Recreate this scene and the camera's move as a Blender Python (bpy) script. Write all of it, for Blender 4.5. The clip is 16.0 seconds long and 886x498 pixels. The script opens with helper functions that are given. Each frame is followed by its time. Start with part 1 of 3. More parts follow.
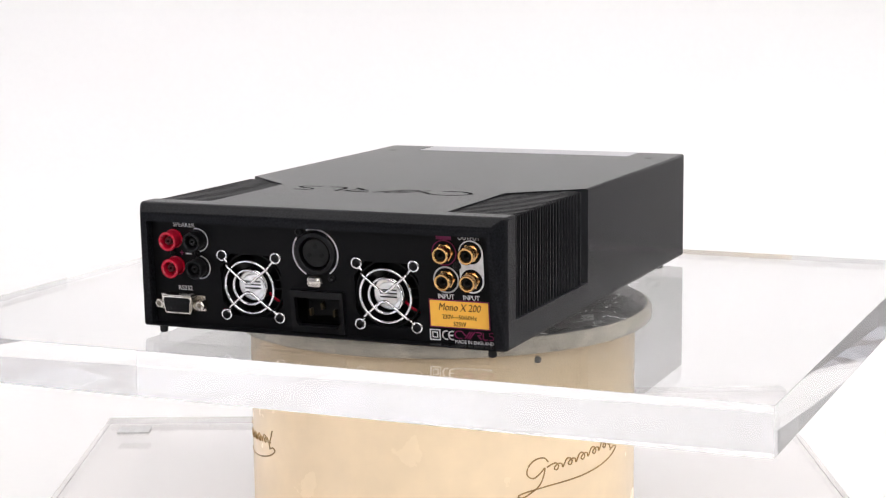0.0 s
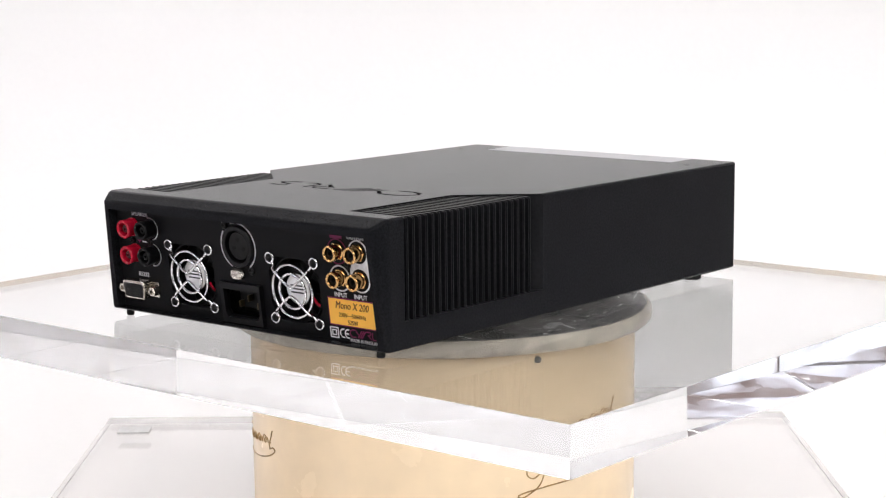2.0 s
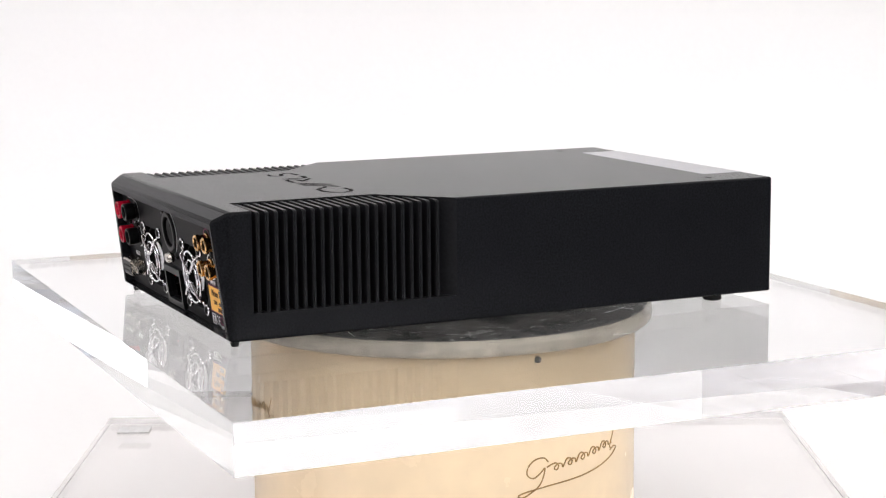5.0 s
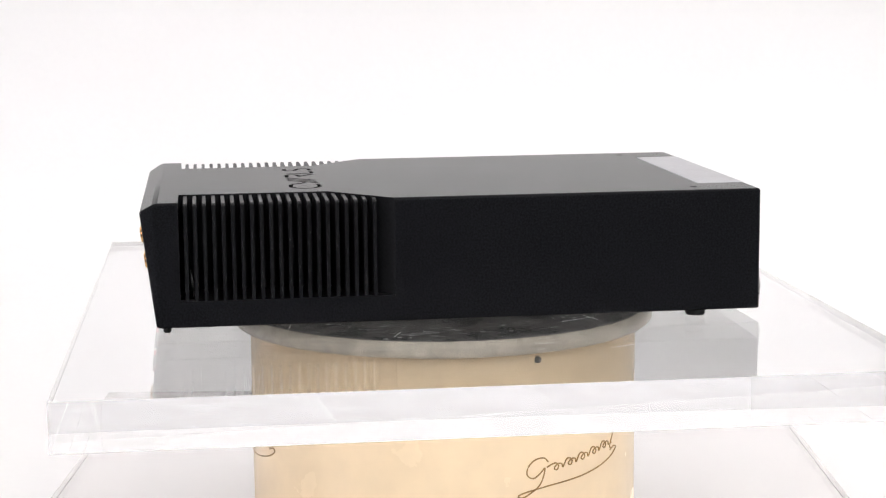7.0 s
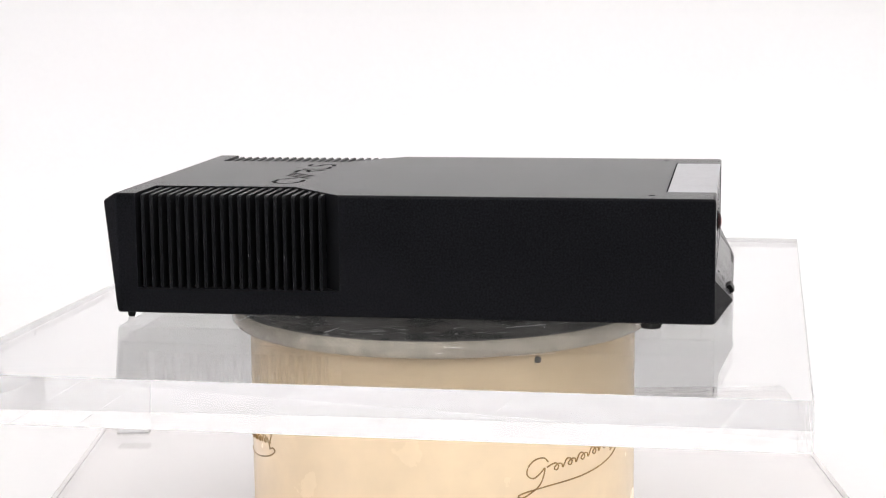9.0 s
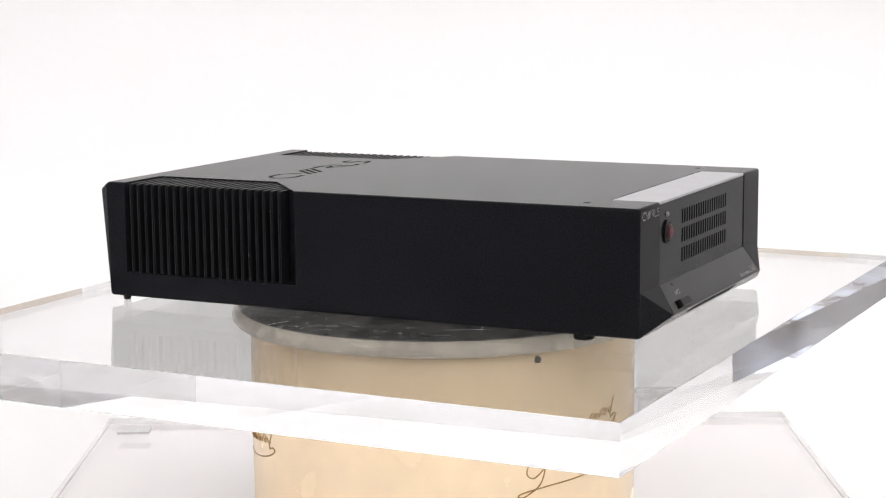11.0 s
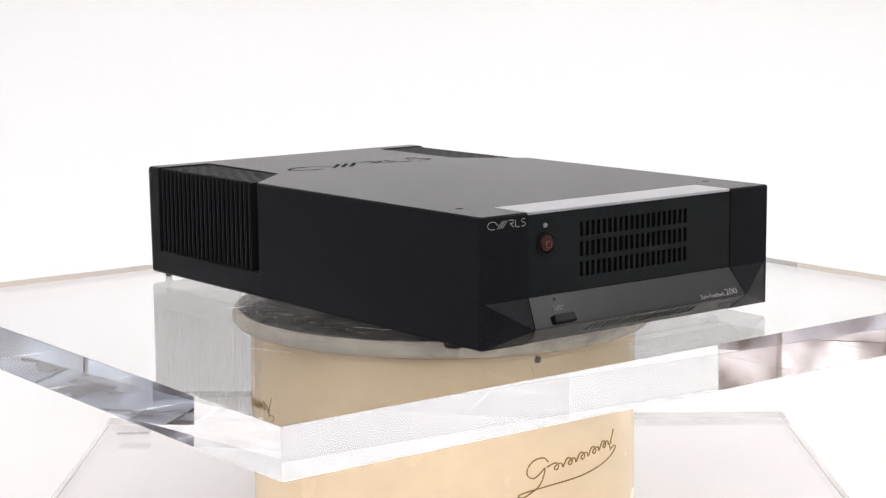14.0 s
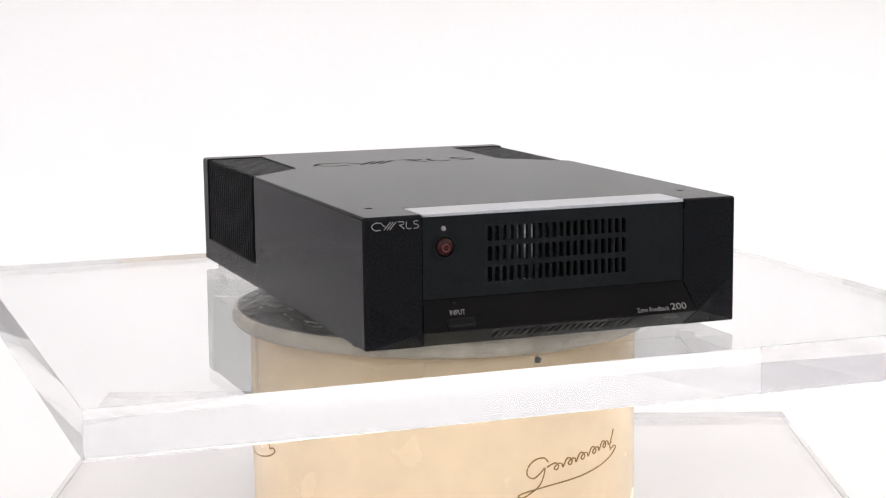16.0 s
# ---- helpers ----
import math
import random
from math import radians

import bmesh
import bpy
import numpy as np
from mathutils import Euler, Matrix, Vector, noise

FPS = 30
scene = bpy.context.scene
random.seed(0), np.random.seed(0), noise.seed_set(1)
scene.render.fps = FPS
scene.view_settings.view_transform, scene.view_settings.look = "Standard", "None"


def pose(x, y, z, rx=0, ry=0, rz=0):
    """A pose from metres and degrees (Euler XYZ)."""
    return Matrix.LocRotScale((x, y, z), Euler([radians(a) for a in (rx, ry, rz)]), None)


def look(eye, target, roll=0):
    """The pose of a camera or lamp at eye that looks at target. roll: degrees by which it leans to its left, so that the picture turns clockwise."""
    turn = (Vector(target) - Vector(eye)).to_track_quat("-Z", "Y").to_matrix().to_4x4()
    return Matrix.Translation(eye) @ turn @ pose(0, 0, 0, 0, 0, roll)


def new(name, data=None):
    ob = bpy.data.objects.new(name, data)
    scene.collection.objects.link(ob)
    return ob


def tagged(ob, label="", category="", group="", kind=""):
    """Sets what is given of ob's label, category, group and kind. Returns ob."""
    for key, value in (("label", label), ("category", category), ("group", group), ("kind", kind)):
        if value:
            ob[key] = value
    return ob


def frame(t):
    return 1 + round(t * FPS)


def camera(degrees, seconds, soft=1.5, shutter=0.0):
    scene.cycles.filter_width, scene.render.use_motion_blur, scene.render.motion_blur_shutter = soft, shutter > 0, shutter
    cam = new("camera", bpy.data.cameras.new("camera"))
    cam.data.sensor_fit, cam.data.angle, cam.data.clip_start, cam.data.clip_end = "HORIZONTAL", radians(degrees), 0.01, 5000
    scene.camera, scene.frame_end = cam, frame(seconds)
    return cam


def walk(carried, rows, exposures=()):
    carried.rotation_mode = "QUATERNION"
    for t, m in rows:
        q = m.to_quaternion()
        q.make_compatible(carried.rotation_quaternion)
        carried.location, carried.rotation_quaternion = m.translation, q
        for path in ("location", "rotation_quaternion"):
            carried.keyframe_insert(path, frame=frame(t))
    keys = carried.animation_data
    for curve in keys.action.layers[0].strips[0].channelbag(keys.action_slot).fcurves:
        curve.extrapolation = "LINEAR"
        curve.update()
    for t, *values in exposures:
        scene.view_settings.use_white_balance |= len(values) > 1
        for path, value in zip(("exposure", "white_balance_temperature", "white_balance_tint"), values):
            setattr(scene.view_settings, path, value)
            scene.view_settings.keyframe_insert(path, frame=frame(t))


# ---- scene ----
MM = 0.001
EYE = (0.0, -1.0956, 0.1953)
PITCH, YAW = radians(8.723), radians(0.0355)
AIM = (EYE[0] + math.sin(YAW) * math.cos(PITCH), EYE[1] + math.cos(YAW) * math.cos(PITCH), EYE[2] - math.sin(PITCH))
cam = camera(27.778, 16.0, soft=1.2)
walk(cam, [(0.0, look(EYE, AIM, -0.547)), (16.0, look(EYE, AIM, -0.547))])

# ---- light ----
scene.view_settings.exposure = -0.05
scene.cycles.max_bounces = scene.cycles.transmission_bounces = scene.cycles.glossy_bounces = 24
world = bpy.data.worlds.new("world")
scene.world = world
world.use_nodes = True
world.node_tree.nodes["Background"].inputs["Color"].default_value = (0.9, 0.95, 1.0, 1)
world.node_tree.nodes["Background"].inputs["Strength"].default_value = 0.02


def area_lamp(name, eye, target, size_x, size_y, watts, colour=(1, 1, 1), spread=180):
    data = bpy.data.lights.new(name, "AREA")
    data.shape, data.size, data.size_y, data.energy, data.color = "RECTANGLE", size_x, size_y, watts, colour
    data.spread = radians(spread)
    ob = new(name, data)
    ob.matrix_world = look(eye, target)
    return ob


area_lamp("overhead_softbox", (0.0, 0.62, 1.75), (0.0, 0.5, 0.0), 1.9, 1.3, 13.0, (1.0, 0.98, 0.978))
area_lamp("backdrop_softbox", (0.0, 0.45, 2.2), (0.0, 1.4, 0.2), 5.6, 0.5, 18.8, (1.0, 0.98, 0.978))
for side in (-1, 1):
    area_lamp("front_softbox", (side * 0.8, -2.2, 1.35), (0.0, 0.0, 0.0), 1.3, 1.1, 18.5, (1.0, 0.975, 0.97))
area_lamp("side_softbox", (1.55, 0.05, 1.5), (0.0, 0.0, 0.0), 0.6, 0.6, 4.5, (1.0, 0.985, 0.985))
# added fill from the front right that lifts the front panel; no window is built
area_lamp("window_light", (3.85, -4.05, 0.9), (0.0, 0.0, 0.2), 1.9, 1.5, 40, (0.97, 0.99, 1.0))
# two added fills that whiten the unseen white panels for the plate edges
area_lamp("wall_wash_lamp", (-2.4, 0.3, 2.2), (-2.4, 1.4, -0.4), 1.6, 0.3, 12, (1.0, 0.985, 0.985), 120)
area_lamp("wall_wash_lamp", (1.7, 0.2, 2.2), (2.6, 0.3, -0.3), 0.3, 1.6, 13, (1.0, 0.985, 0.985), 120)
# added warm and blue fills that brighten the side wall tiles refracted by the plate
area_lamp("room_wall_lamp", (-2.7, 0.7, 2.45), (-4.2, 0.7, 0.0), 0.5, 1.6, 85, (1.0, 0.94, 0.9), 110)
area_lamp("room_wall_lamp", (-2.7, -2.3, 2.45), (-4.2, -2.3, 0.0), 0.5, 3.2, 470, (0.76, 0.87, 1.0), 110)
area_lamp("room_wall_lamp", (2.7, -3.2, 2.45), (4.2, -3.2, 0.0), 0.5, 4.5, 190, (0.70, 0.85, 1.0), 110)


# ---- materials ----
def material(name, colour, rough=0.5, metal=0.0, spec=0.5, noise_scale=0, noise_amount=0.0, bump=0.0, bump_scale=800,
             big_scale=0, big_amount=0.0, rough_var=0.0, coat=0.0):
    m = bpy.data.materials.new(name)
    m.use_nodes = True
    nt = m.node_tree
    b = nt.nodes["Principled BSDF"]
    b.inputs["Base Color"].default_value = (*colour, 1)
    b.inputs["Roughness"].default_value = rough
    b.inputs["Metallic"].default_value = metal
    b.inputs["Specular IOR Level"].default_value = spec
    b.inputs["Coat Weight"].default_value = coat
    co = nt.nodes.new("ShaderNodeTexCoord")

    def tex(scale, detail=4):
        n = nt.nodes.new("ShaderNodeTexNoise")
        n.inputs["Scale"].default_value, n.inputs["Detail"].default_value = scale, detail
        nt.links.new(co.outputs["Object"], n.inputs["Vector"])
        return n.outputs["Fac"]

    def spread(fac, lo, hi):
        r = nt.nodes.new("ShaderNodeMapRange")
        r.inputs["From Min"].default_value, r.inputs["From Max"].default_value = 0.3, 0.7
        r.inputs["To Min"].default_value, r.inputs["To Max"].default_value = lo, hi
        nt.links.new(fac, r.inputs["Value"])
        return r.outputs["Result"]

    value = None
    for scale, amount in ((noise_scale, noise_amount), (big_scale, big_amount)):
        if scale and amount:
            v = spread(tex(scale), 1 - amount, 1 + amount)
            if value is None:
                value = v
            else:
                mul = nt.nodes.new("ShaderNodeMath")
                mul.operation = "MULTIPLY"
                nt.links.new(value, mul.inputs[0])
                nt.links.new(v, mul.inputs[1])
                value = mul.outputs[0]
    if value is not None:
        mix = nt.nodes.new("ShaderNodeVectorMath")
        mix.operation = "SCALE"
        mix.inputs[0].default_value = colour
        nt.links.new(value, mix.inputs["Scale"])
        nt.links.new(mix.outputs["Vector"], b.inputs["Base Color"])
    if rough_var:
        nt.links.new(spread(tex(25, 6), rough - rough_var, rough + rough_var), b.inputs["Roughness"])
    if bump:
        bp = nt.nodes.new("ShaderNodeBump")
        bp.inputs["Strength"].default_value, bp.inputs["Distance"].default_value = bump, 0.0004
        nt.links.new(tex(bump_scale, 3), bp.inputs["Height"])
        nt.links.new(bp.outputs["Normal"], b.inputs["Normal"])
    return m


CASE = material("black_textured_case", (0.0106, 0.0110, 0.0128), 0.21, 0, 0.055, 900, 0.4, 0.09, 2000, 18, 0.08, 0.008)
FIN = material("black_fin", (0.014, 0.0144, 0.016), 0.34, 0, 0.1, 600, 0.2, 0.15, 1500)
PANEL = material("rear_panel_black", (0.003, 0.003, 0.0035), 0.5, 0, 0.12, 500, 0.2, 0.1, 2000)
FRONT = material("front_panel_black", (0.0095, 0.011, 0.0113), 0.22, 0, 0.13, 500, 0.15, 0.01, 2000, 30, 0.1, 0.03)
GLOSS = material("gloss_black_panel", (0.005, 0.005, 0.0055), 0.2, 0, 0.3, 500, 0.15, 0.03, 2000, 30, 0.1, 0.03)
DARK = material("dark_interior", (0.004, 0.004, 0.004), 0.6, 0, 0.2, 80, 0.3)
RUBBER = material("black_rubber", (0.008, 0.008, 0.008), 0.7, 0, 0.3, 300, 0.3)
PLASTIC = material("black_moulded_plastic", (0.0025, 0.0025, 0.003), 0.34, 0, 0.2, 300, 0.2)
SILVER = material("brushed_silver", (0.52, 0.52, 0.54), 0.32, 0.85, 0.5, 350, 0.06, 0.05, 1200, 12, 0.05, 0.05)
CHROME = material("chrome_wire", (0.75, 0.75, 0.77), 0.10, 1.0, 0.5, 200, 0.08, 0, 0, 40, 0.1)
STEEL = material("nickel_shell", (0.60, 0.57, 0.52), 0.25, 1.0, 0.5, 260, 0.15, 0.1, 900)
FOIL = material("bright_foil", (0.9, 0.9, 0.9), 0.28, 1.0, 0.6, 90, 0.15, 0.9, 150)
GOLD = material("gold_plated", (0.66, 0.40, 0.16), 0.16, 1.0, 0.5, 200, 0.08)
RED = material("red_plastic", (0.46, 0.005, 0.026), 0.25, 0, 0.4, 200, 0.12, 0, 0, 60, 0.1)
RED_HOLLOW = material("deep_red_socket", (0.06, 0.002, 0.005), 0.4, 0, 0.3, 200, 0.12)
RED_DARK = material("red_power_button", (0.022, 0.003, 0.003), 0.4, 0, 0.25, 200, 0.15)
INK = material("white_print", (0.80, 0.80, 0.81), 0.5, 0, 0.3, 500, 0.12)
SILVER_INK = material("silver_print", (0.26, 0.255, 0.25), 0.4, 0.3, 0.3, 500, 0.12)
GREY_INK = material("dim_grey_print", (0.05, 0.05, 0.052), 0.5, 0, 0.3, 500, 0.12)
MAGENTA = material("magenta_print", (0.20, 0.012, 0.075), 0.5, 0, 0.3, 500, 0.15)
ORANGE = material("orange_label", (1.0, 0.53, 0.07), 0.45, 0, 0.4, 300, 0.04, 0, 0, 60, 0.04)
ORANGE_INK = material("brown_label_print", (0.10, 0.035, 0.01), 0.5, 0, 0.3, 400, 0.2)
CREAM = material("cream_enamel", (0.97, 0.765, 0.51), 0.24, 0, 0.5, 60, 0.03, 0.03, 90, 9, 0.05, 0.05)
RIM = material("ivory_rim", (0.68, 0.62, 0.52), 0.16, 0, 0.5, 120, 0.2, 0.06, 200, 22, 0.22, 0.06)
DISC = material("worn_dark_disc", (0.18, 0.174, 0.168), 0.22, 0, 0.5, 60, 0.4, 0.1, 300, 14, 0.35, 0.1)
SCRIPT = material("bronze_script", (0.36, 0.21, 0.065), 0.4, 0.2, 0.5, 200, 0.2)
PAPER = material("white_paper", (0.86, 0.855, 0.85), 0.7, 0, 0.2, 120, 0.006, 0, 0, 2, 0.008)
TABLE = material("white_table", (0.8, 0.8, 0.79), 0.5, 0, 0.4, 60, 0.02)
WALL = material("room_wall_paint", (0.24, 0.20, 0.185), 0.6, 0, 0.3, 9, 0.35, 0.1, 60, 2.0, 0.45)
GROUT = material("pale_grout", (0.62, 0.60, 0.57), 0.7, 0, 0.3, 40, 0.1)
PAD = material("grey_felt_pad", (0.66, 0.66, 0.66), 0.8, 0, 0.2, 300, 0.1)


def acrylic_material(name, colour):
    m = material(name, colour, 0.0, 0, 0.5)
    b = m.node_tree.nodes["Principled BSDF"]
    b.inputs["Transmission Weight"].default_value, b.inputs["IOR"].default_value = 1.0, 1.49
    return m


def tile_material():
    m = material("marbled_tile", (0.16, 0.12, 0.105), 0.25, 0, 0.5)
    nt = m.node_tree
    b = nt.nodes["Principled BSDF"]
    co, info = nt.nodes.new("ShaderNodeTexCoord"), nt.nodes.new("ShaderNodeObjectInfo")
    add = nt.nodes.new("ShaderNodeVectorMath")
    nt.links.new(co.outputs["Object"], add.inputs[0])
    nt.links.new(info.outputs["Random"], add.inputs[1])
    n = nt.nodes.new("ShaderNodeTexNoise")
    n.inputs["Scale"].default_value, n.inputs["Detail"].default_value, n.inputs["Distortion"].default_value = 4.5, 7, 0.5
    nt.links.new(add.outputs["Vector"], n.inputs["Vector"])
    r = nt.nodes.new("ShaderNodeValToRGB")
    r.color_ramp.elements[0].position, r.color_ramp.elements[0].color = 0.38, (0.085, 0.055, 0.046, 1)
    r.color_ramp.elements[1].position, r.color_ramp.elements[1].color = 0.72, (0.66, 0.64, 0.67, 1)
    nt.links.new(n.outputs["Fac"], r.inputs["Fac"])
    nt.links.new(r.outputs["Color"], b.inputs["Base Color"])
    return m


ACRYLIC = acrylic_material("clear_acrylic", (0.996, 0.998, 1.0))
ACRYLIC_TINTED = acrylic_material("faintly_tinted_acrylic", (0.955, 0.935, 0.93))
TILE = tile_material()


# ---- mesh helpers ----
def mesh_from(bm, name, mat, M=None, smooth=False):
    if M is not None:
        bmesh.ops.transform(bm, matrix=M, verts=bm.verts)
    bmesh.ops.recalc_face_normals(bm, faces=bm.faces)
    me = bpy.data.meshes.new(name)
    bm.to_mesh(me)
    bm.free()
    me.materials.append(mat)
    if smooth:
        for p in me.polygons:
            p.use_smooth = True
    return me


def part(name, bm, mat, parent, label="", M=None, smooth=False):
    ob = new(name, mesh_from(bm, name, mat, M, smooth))
    ob.parent = parent
    return tagged(ob, label)


def smooth_by_angle(ob, degrees=35):
    me = ob.data
    bm = bmesh.new()
    bm.from_mesh(me)
    for f in bm.faces:
        f.smooth = True
    for e in bm.edges:
        e.smooth = len(e.link_faces) == 2 and e.calc_face_angle(0) < radians(degrees)
    bm.to_mesh(me)
    bm.free()
    return ob


def box(bm, x0, x1, y0, y1, z0, z1, bevel=0.0):
    r = bmesh.ops.create_cube(bm, size=1.0)
    bmesh.ops.scale(bm, vec=(x1 - x0, y1 - y0, z1 - z0), verts=r["verts"])
    bmesh.ops.translate(bm, vec=((x0 + x1) / 2, (y0 + y1) / 2, (z0 + z1) / 2), verts=r["verts"])
    if bevel:
        edges = list({e for v in r["verts"] for e in v.link_edges})
        bmesh.ops.bevel(bm, geom=edges, offset=bevel, segments=2, affect="EDGES", profile=0.5)
    return bm


def prism(bm, outline, z0, z1):
    """A closed prism over a plan outline."""
    lo = [bm.verts.new((x, y, z0)) for x, y in outline]
    hi = [bm.verts.new((x, y, z1)) for x, y in outline]
    n = len(outline)
    bm.faces.new(lo[::-1])
    bm.faces.new(hi)
    for i in range(n):
        bm.faces.new((lo[i], lo[(i + 1) % n], hi[(i + 1) % n], hi[i]))
    return bm


def lathe(bm, profile, n=32, cx=0.0, cy=0.0):
    """A turned solid: (radius, z) rows about the z axis through (cx, cy)."""
    rings = []
    for r, z in profile:
        if r <= 0:
            rings.append([bm.verts.new((cx, cy, z))])
        else:
            rings.append([bm.verts.new((cx + r * math.cos(2 * math.pi * k / n), cy + r * math.sin(2 * math.pi * k / n), z)) for k in range(n)])
    for a, b in zip(rings, rings[1:]):
        for k in range(n):
            j = (k + 1) % n
            if len(a) == 1 and len(b) > 1:
                bm.faces.new((a[0], b[k], b[j]))
            elif len(b) == 1 and len(a) > 1:
                bm.faces.new((a[k], a[j], b[0]))
            elif len(a) > 1:
                bm.faces.new((a[k], a[j], b[j], b[k]))
    return bm


def tube(bm, path, r, n=8, closed=False):
    """A round wire along a path of points."""
    pts = [Vector(p) for p in path]
    m = len(pts)
    rings = []
    for i, p in enumerate(pts):
        if closed:
            d = (pts[(i + 1) % m] - pts[i - 1]).normalized()
        else:
            d = (pts[min(i + 1, m - 1)] - pts[max(i - 1, 0)]).normalized()
        ref = Vector((0, 0, 1)) if abs(d.z) < 0.9 else Vector((1, 0, 0))
        a = d.cross(ref).normalized()
        b = d.cross(a)
        rings.append([bm.verts.new(p + r * (math.cos(2 * math.pi * k / n) * a + math.sin(2 * math.pi * k / n) * b)) for k in range(n)])
    for i in range(m if closed else m - 1):
        a, b = rings[i], rings[(i + 1) % m]
        for k in range(n):
            bm.faces.new((a[k], a[(k + 1) % n], b[(k + 1) % n], b[k]))
    if not closed:
        bm.faces.new(rings[0])
        bm.faces.new(rings[-1][::-1])
    return bm


def glide(points, steps=8):
    """A smooth curve through points."""
    pts = [Vector(p) for p in points]
    out = []
    for i in range(len(pts) - 1):
        p0, p1, p2, p3 = pts[max(i - 1, 0)], pts[i], pts[i + 1], pts[min(i + 2, len(pts) - 1)]
        for k in range(steps):
            t = k / steps
            out.append(0.5 * (2 * p1 + (p2 - p0) * t + (2 * p0 - 5 * p1 + 4 * p2 - p3) * t * t + (3 * p1 - p0 - 3 * p2 + p3) * t ** 3))
    return out + [pts[-1]]


def circle(r, n=40, cx=0.0, cy=0.0, z=0.0, start=0.0, sweep=360.0):
    last = n if sweep >= 360 else n - 1
    return [(cx + r * math.cos(radians(start + sweep * k / last)), cy + r * math.sin(radians(start + sweep * k / last)), z) for k in range(n)]


def holed_sheet(bm, outline, holes, z, depth):
    """A flat sheet at height z with holes whose walls go down by depth."""
    edges = []
    for n, loop in enumerate([outline] + holes):
        vs = [bm.verts.new((x, y, z)) for x, y in loop]
        es = [bm.edges.new((vs[i], vs[(i + 1) % len(vs)])) for i in range(len(vs))]
        edges += es
        low = [bm.verts.new((x, y, z - depth)) for x, y in loop]
        for i in range(len(vs)):
            j = (i + 1) % len(vs)
            bm.faces.new((vs[i], vs[j], low[j], low[i]))
    bmesh.ops.triangle_fill(bm, use_beauty=True, use_dissolve=False, edges=edges, normal=(0, 0, 1))
    return bm


def lettering(name, text, size, mat, parent, M, width=None, depth=0.00012, shear=0.0, align="CENTER", label=""):
    """Printed words, as thin raised ink."""
    cu = bpy.data.curves.new(name, "FONT")
    cu.body, cu.size, cu.align_x, cu.align_y, cu.extrude, cu.shear, cu.resolution_u = text, size, align, "CENTER", depth, shear, 3
    tmp = new("lettering_source", cu)
    me = bpy.data.meshes.new_from_object(tmp.evaluated_get(bpy.context.evaluated_depsgraph_get()))
    bpy.data.objects.remove(tmp)
    bpy.data.curves.remove(cu)
    xs = [v.co.x for v in me.vertices]
    if width:
        me.transform(Matrix.Diagonal((width / (max(xs) - min(xs)), 1, 1, 1)))
    me.transform(M)
    me.materials.clear()
    me.materials.append(mat)
    me.name = name
    ob = new(name, me)
    ob.parent = parent
    return tagged(ob, label)


def carve(base_mesh, cutters):
    """base_mesh with the cutter meshes taken out of it, one after the other."""
    for me in cutters:
        base, tool = new("carve_base", base_mesh), new("carve_tool", me)
        mod = base.modifiers.new("cut", "BOOLEAN")
        mod.operation, mod.solver, mod.object, mod.material_mode = "DIFFERENCE", "EXACT", tool, "TRANSFER"
        bpy.context.view_layer.update()
        out = bpy.data.meshes.new_from_object(base.evaluated_get(bpy.context.evaluated_depsgraph_get()))
        bpy.data.objects.remove(base)
        bpy.data.objects.remove(tool)
        base_mesh = out
    return base_mesh


# ---- the setting ----
WALLS = {}


def build_setting():
    bm = bmesh.new()
    box(bm, -4.4, 4.4, -6.2, 3.2, -0.99, -0.953)
    floor = tagged(new("floor", mesh_from(bm, "floor", GROUT)), "pale grout bed of the tiled studio floor", "floor", kind="structure")
    for name, x0, x1, y0, y1 in (("wall_west", -4.4, -4.2, -6.2, 3.2), ("wall_east", 4.2, 4.4, -6.2, 3.2), ("wall_south", -4.2, 4.2, -6.2, -6), ("wall_north", -4.2, 4.2, 3, 3.2)):
        bm = box(bmesh.new(), x0, x1, y0, y1, -0.99, 2.6)
        WALLS[name] = tagged(new(name, mesh_from(bm, name, WALL)), "mottled brown-grey studio wall", "wall", kind="structure")
    bm = box(bmesh.new(), -4.4, 4.4, -6.2, 3.2, 2.6, 2.7)
    tagged(new("ceiling", mesh_from(bm, "ceiling", WALL)), "mottled brown-grey studio ceiling", "ceiling", kind="structure")
    # the paper sweep: flat on the table, then up behind it
    prof = [(-0.85 + 0.1 * k, -0.166) for k in range(18)]
    prof += [(0.85 + 0.5 * math.sin(a), 0.334 - 0.5 * math.cos(a)) for a in [math.pi / 2 * k / 24 for k in range(1, 25)]]
    prof += [(1.35, 0.334 + 0.118 * k) for k in range(1, 13)]
    bm = bmesh.new()
    rows = [[bm.verts.new((-0.612 + 0.068 * k, y, z)) for k in range(19)] for y, z in prof]
    for a, b in zip(rows, rows[1:]):
        for k in range(18):
            bm.faces.new((a[k], a[k + 1], b[k + 1], b[k]))
    ob = new("backdrop", mesh_from(bm, "backdrop", PAPER, smooth=True))
    tagged(ob, "seamless white paper sweep curving up behind the set", "backdrop", kind="structure")
    smooth_by_angle(ob)
    # unseen white panel, added so that the plate edges pick up white
    bm = box(bmesh.new(), -3.7, 2.6, 1.38, 1.42, -0.946, 2.45)
    tagged(new("wall_backdrop", mesh_from(bm, "wall_backdrop", PAPER)), "wide unseen white reflector added behind the paper sweep", "wall", kind="structure")
    # second unseen panel, added at the right to bounce white into the plate
    bm = box(bmesh.new(), 2.6, 2.64, -0.72, 1.42, -0.946, 2.45)
    tagged(new("wall_return", mesh_from(bm, "wall_return", PAPER)), "unseen white reflector added beside the set", "wall", kind="structure")
    return floor


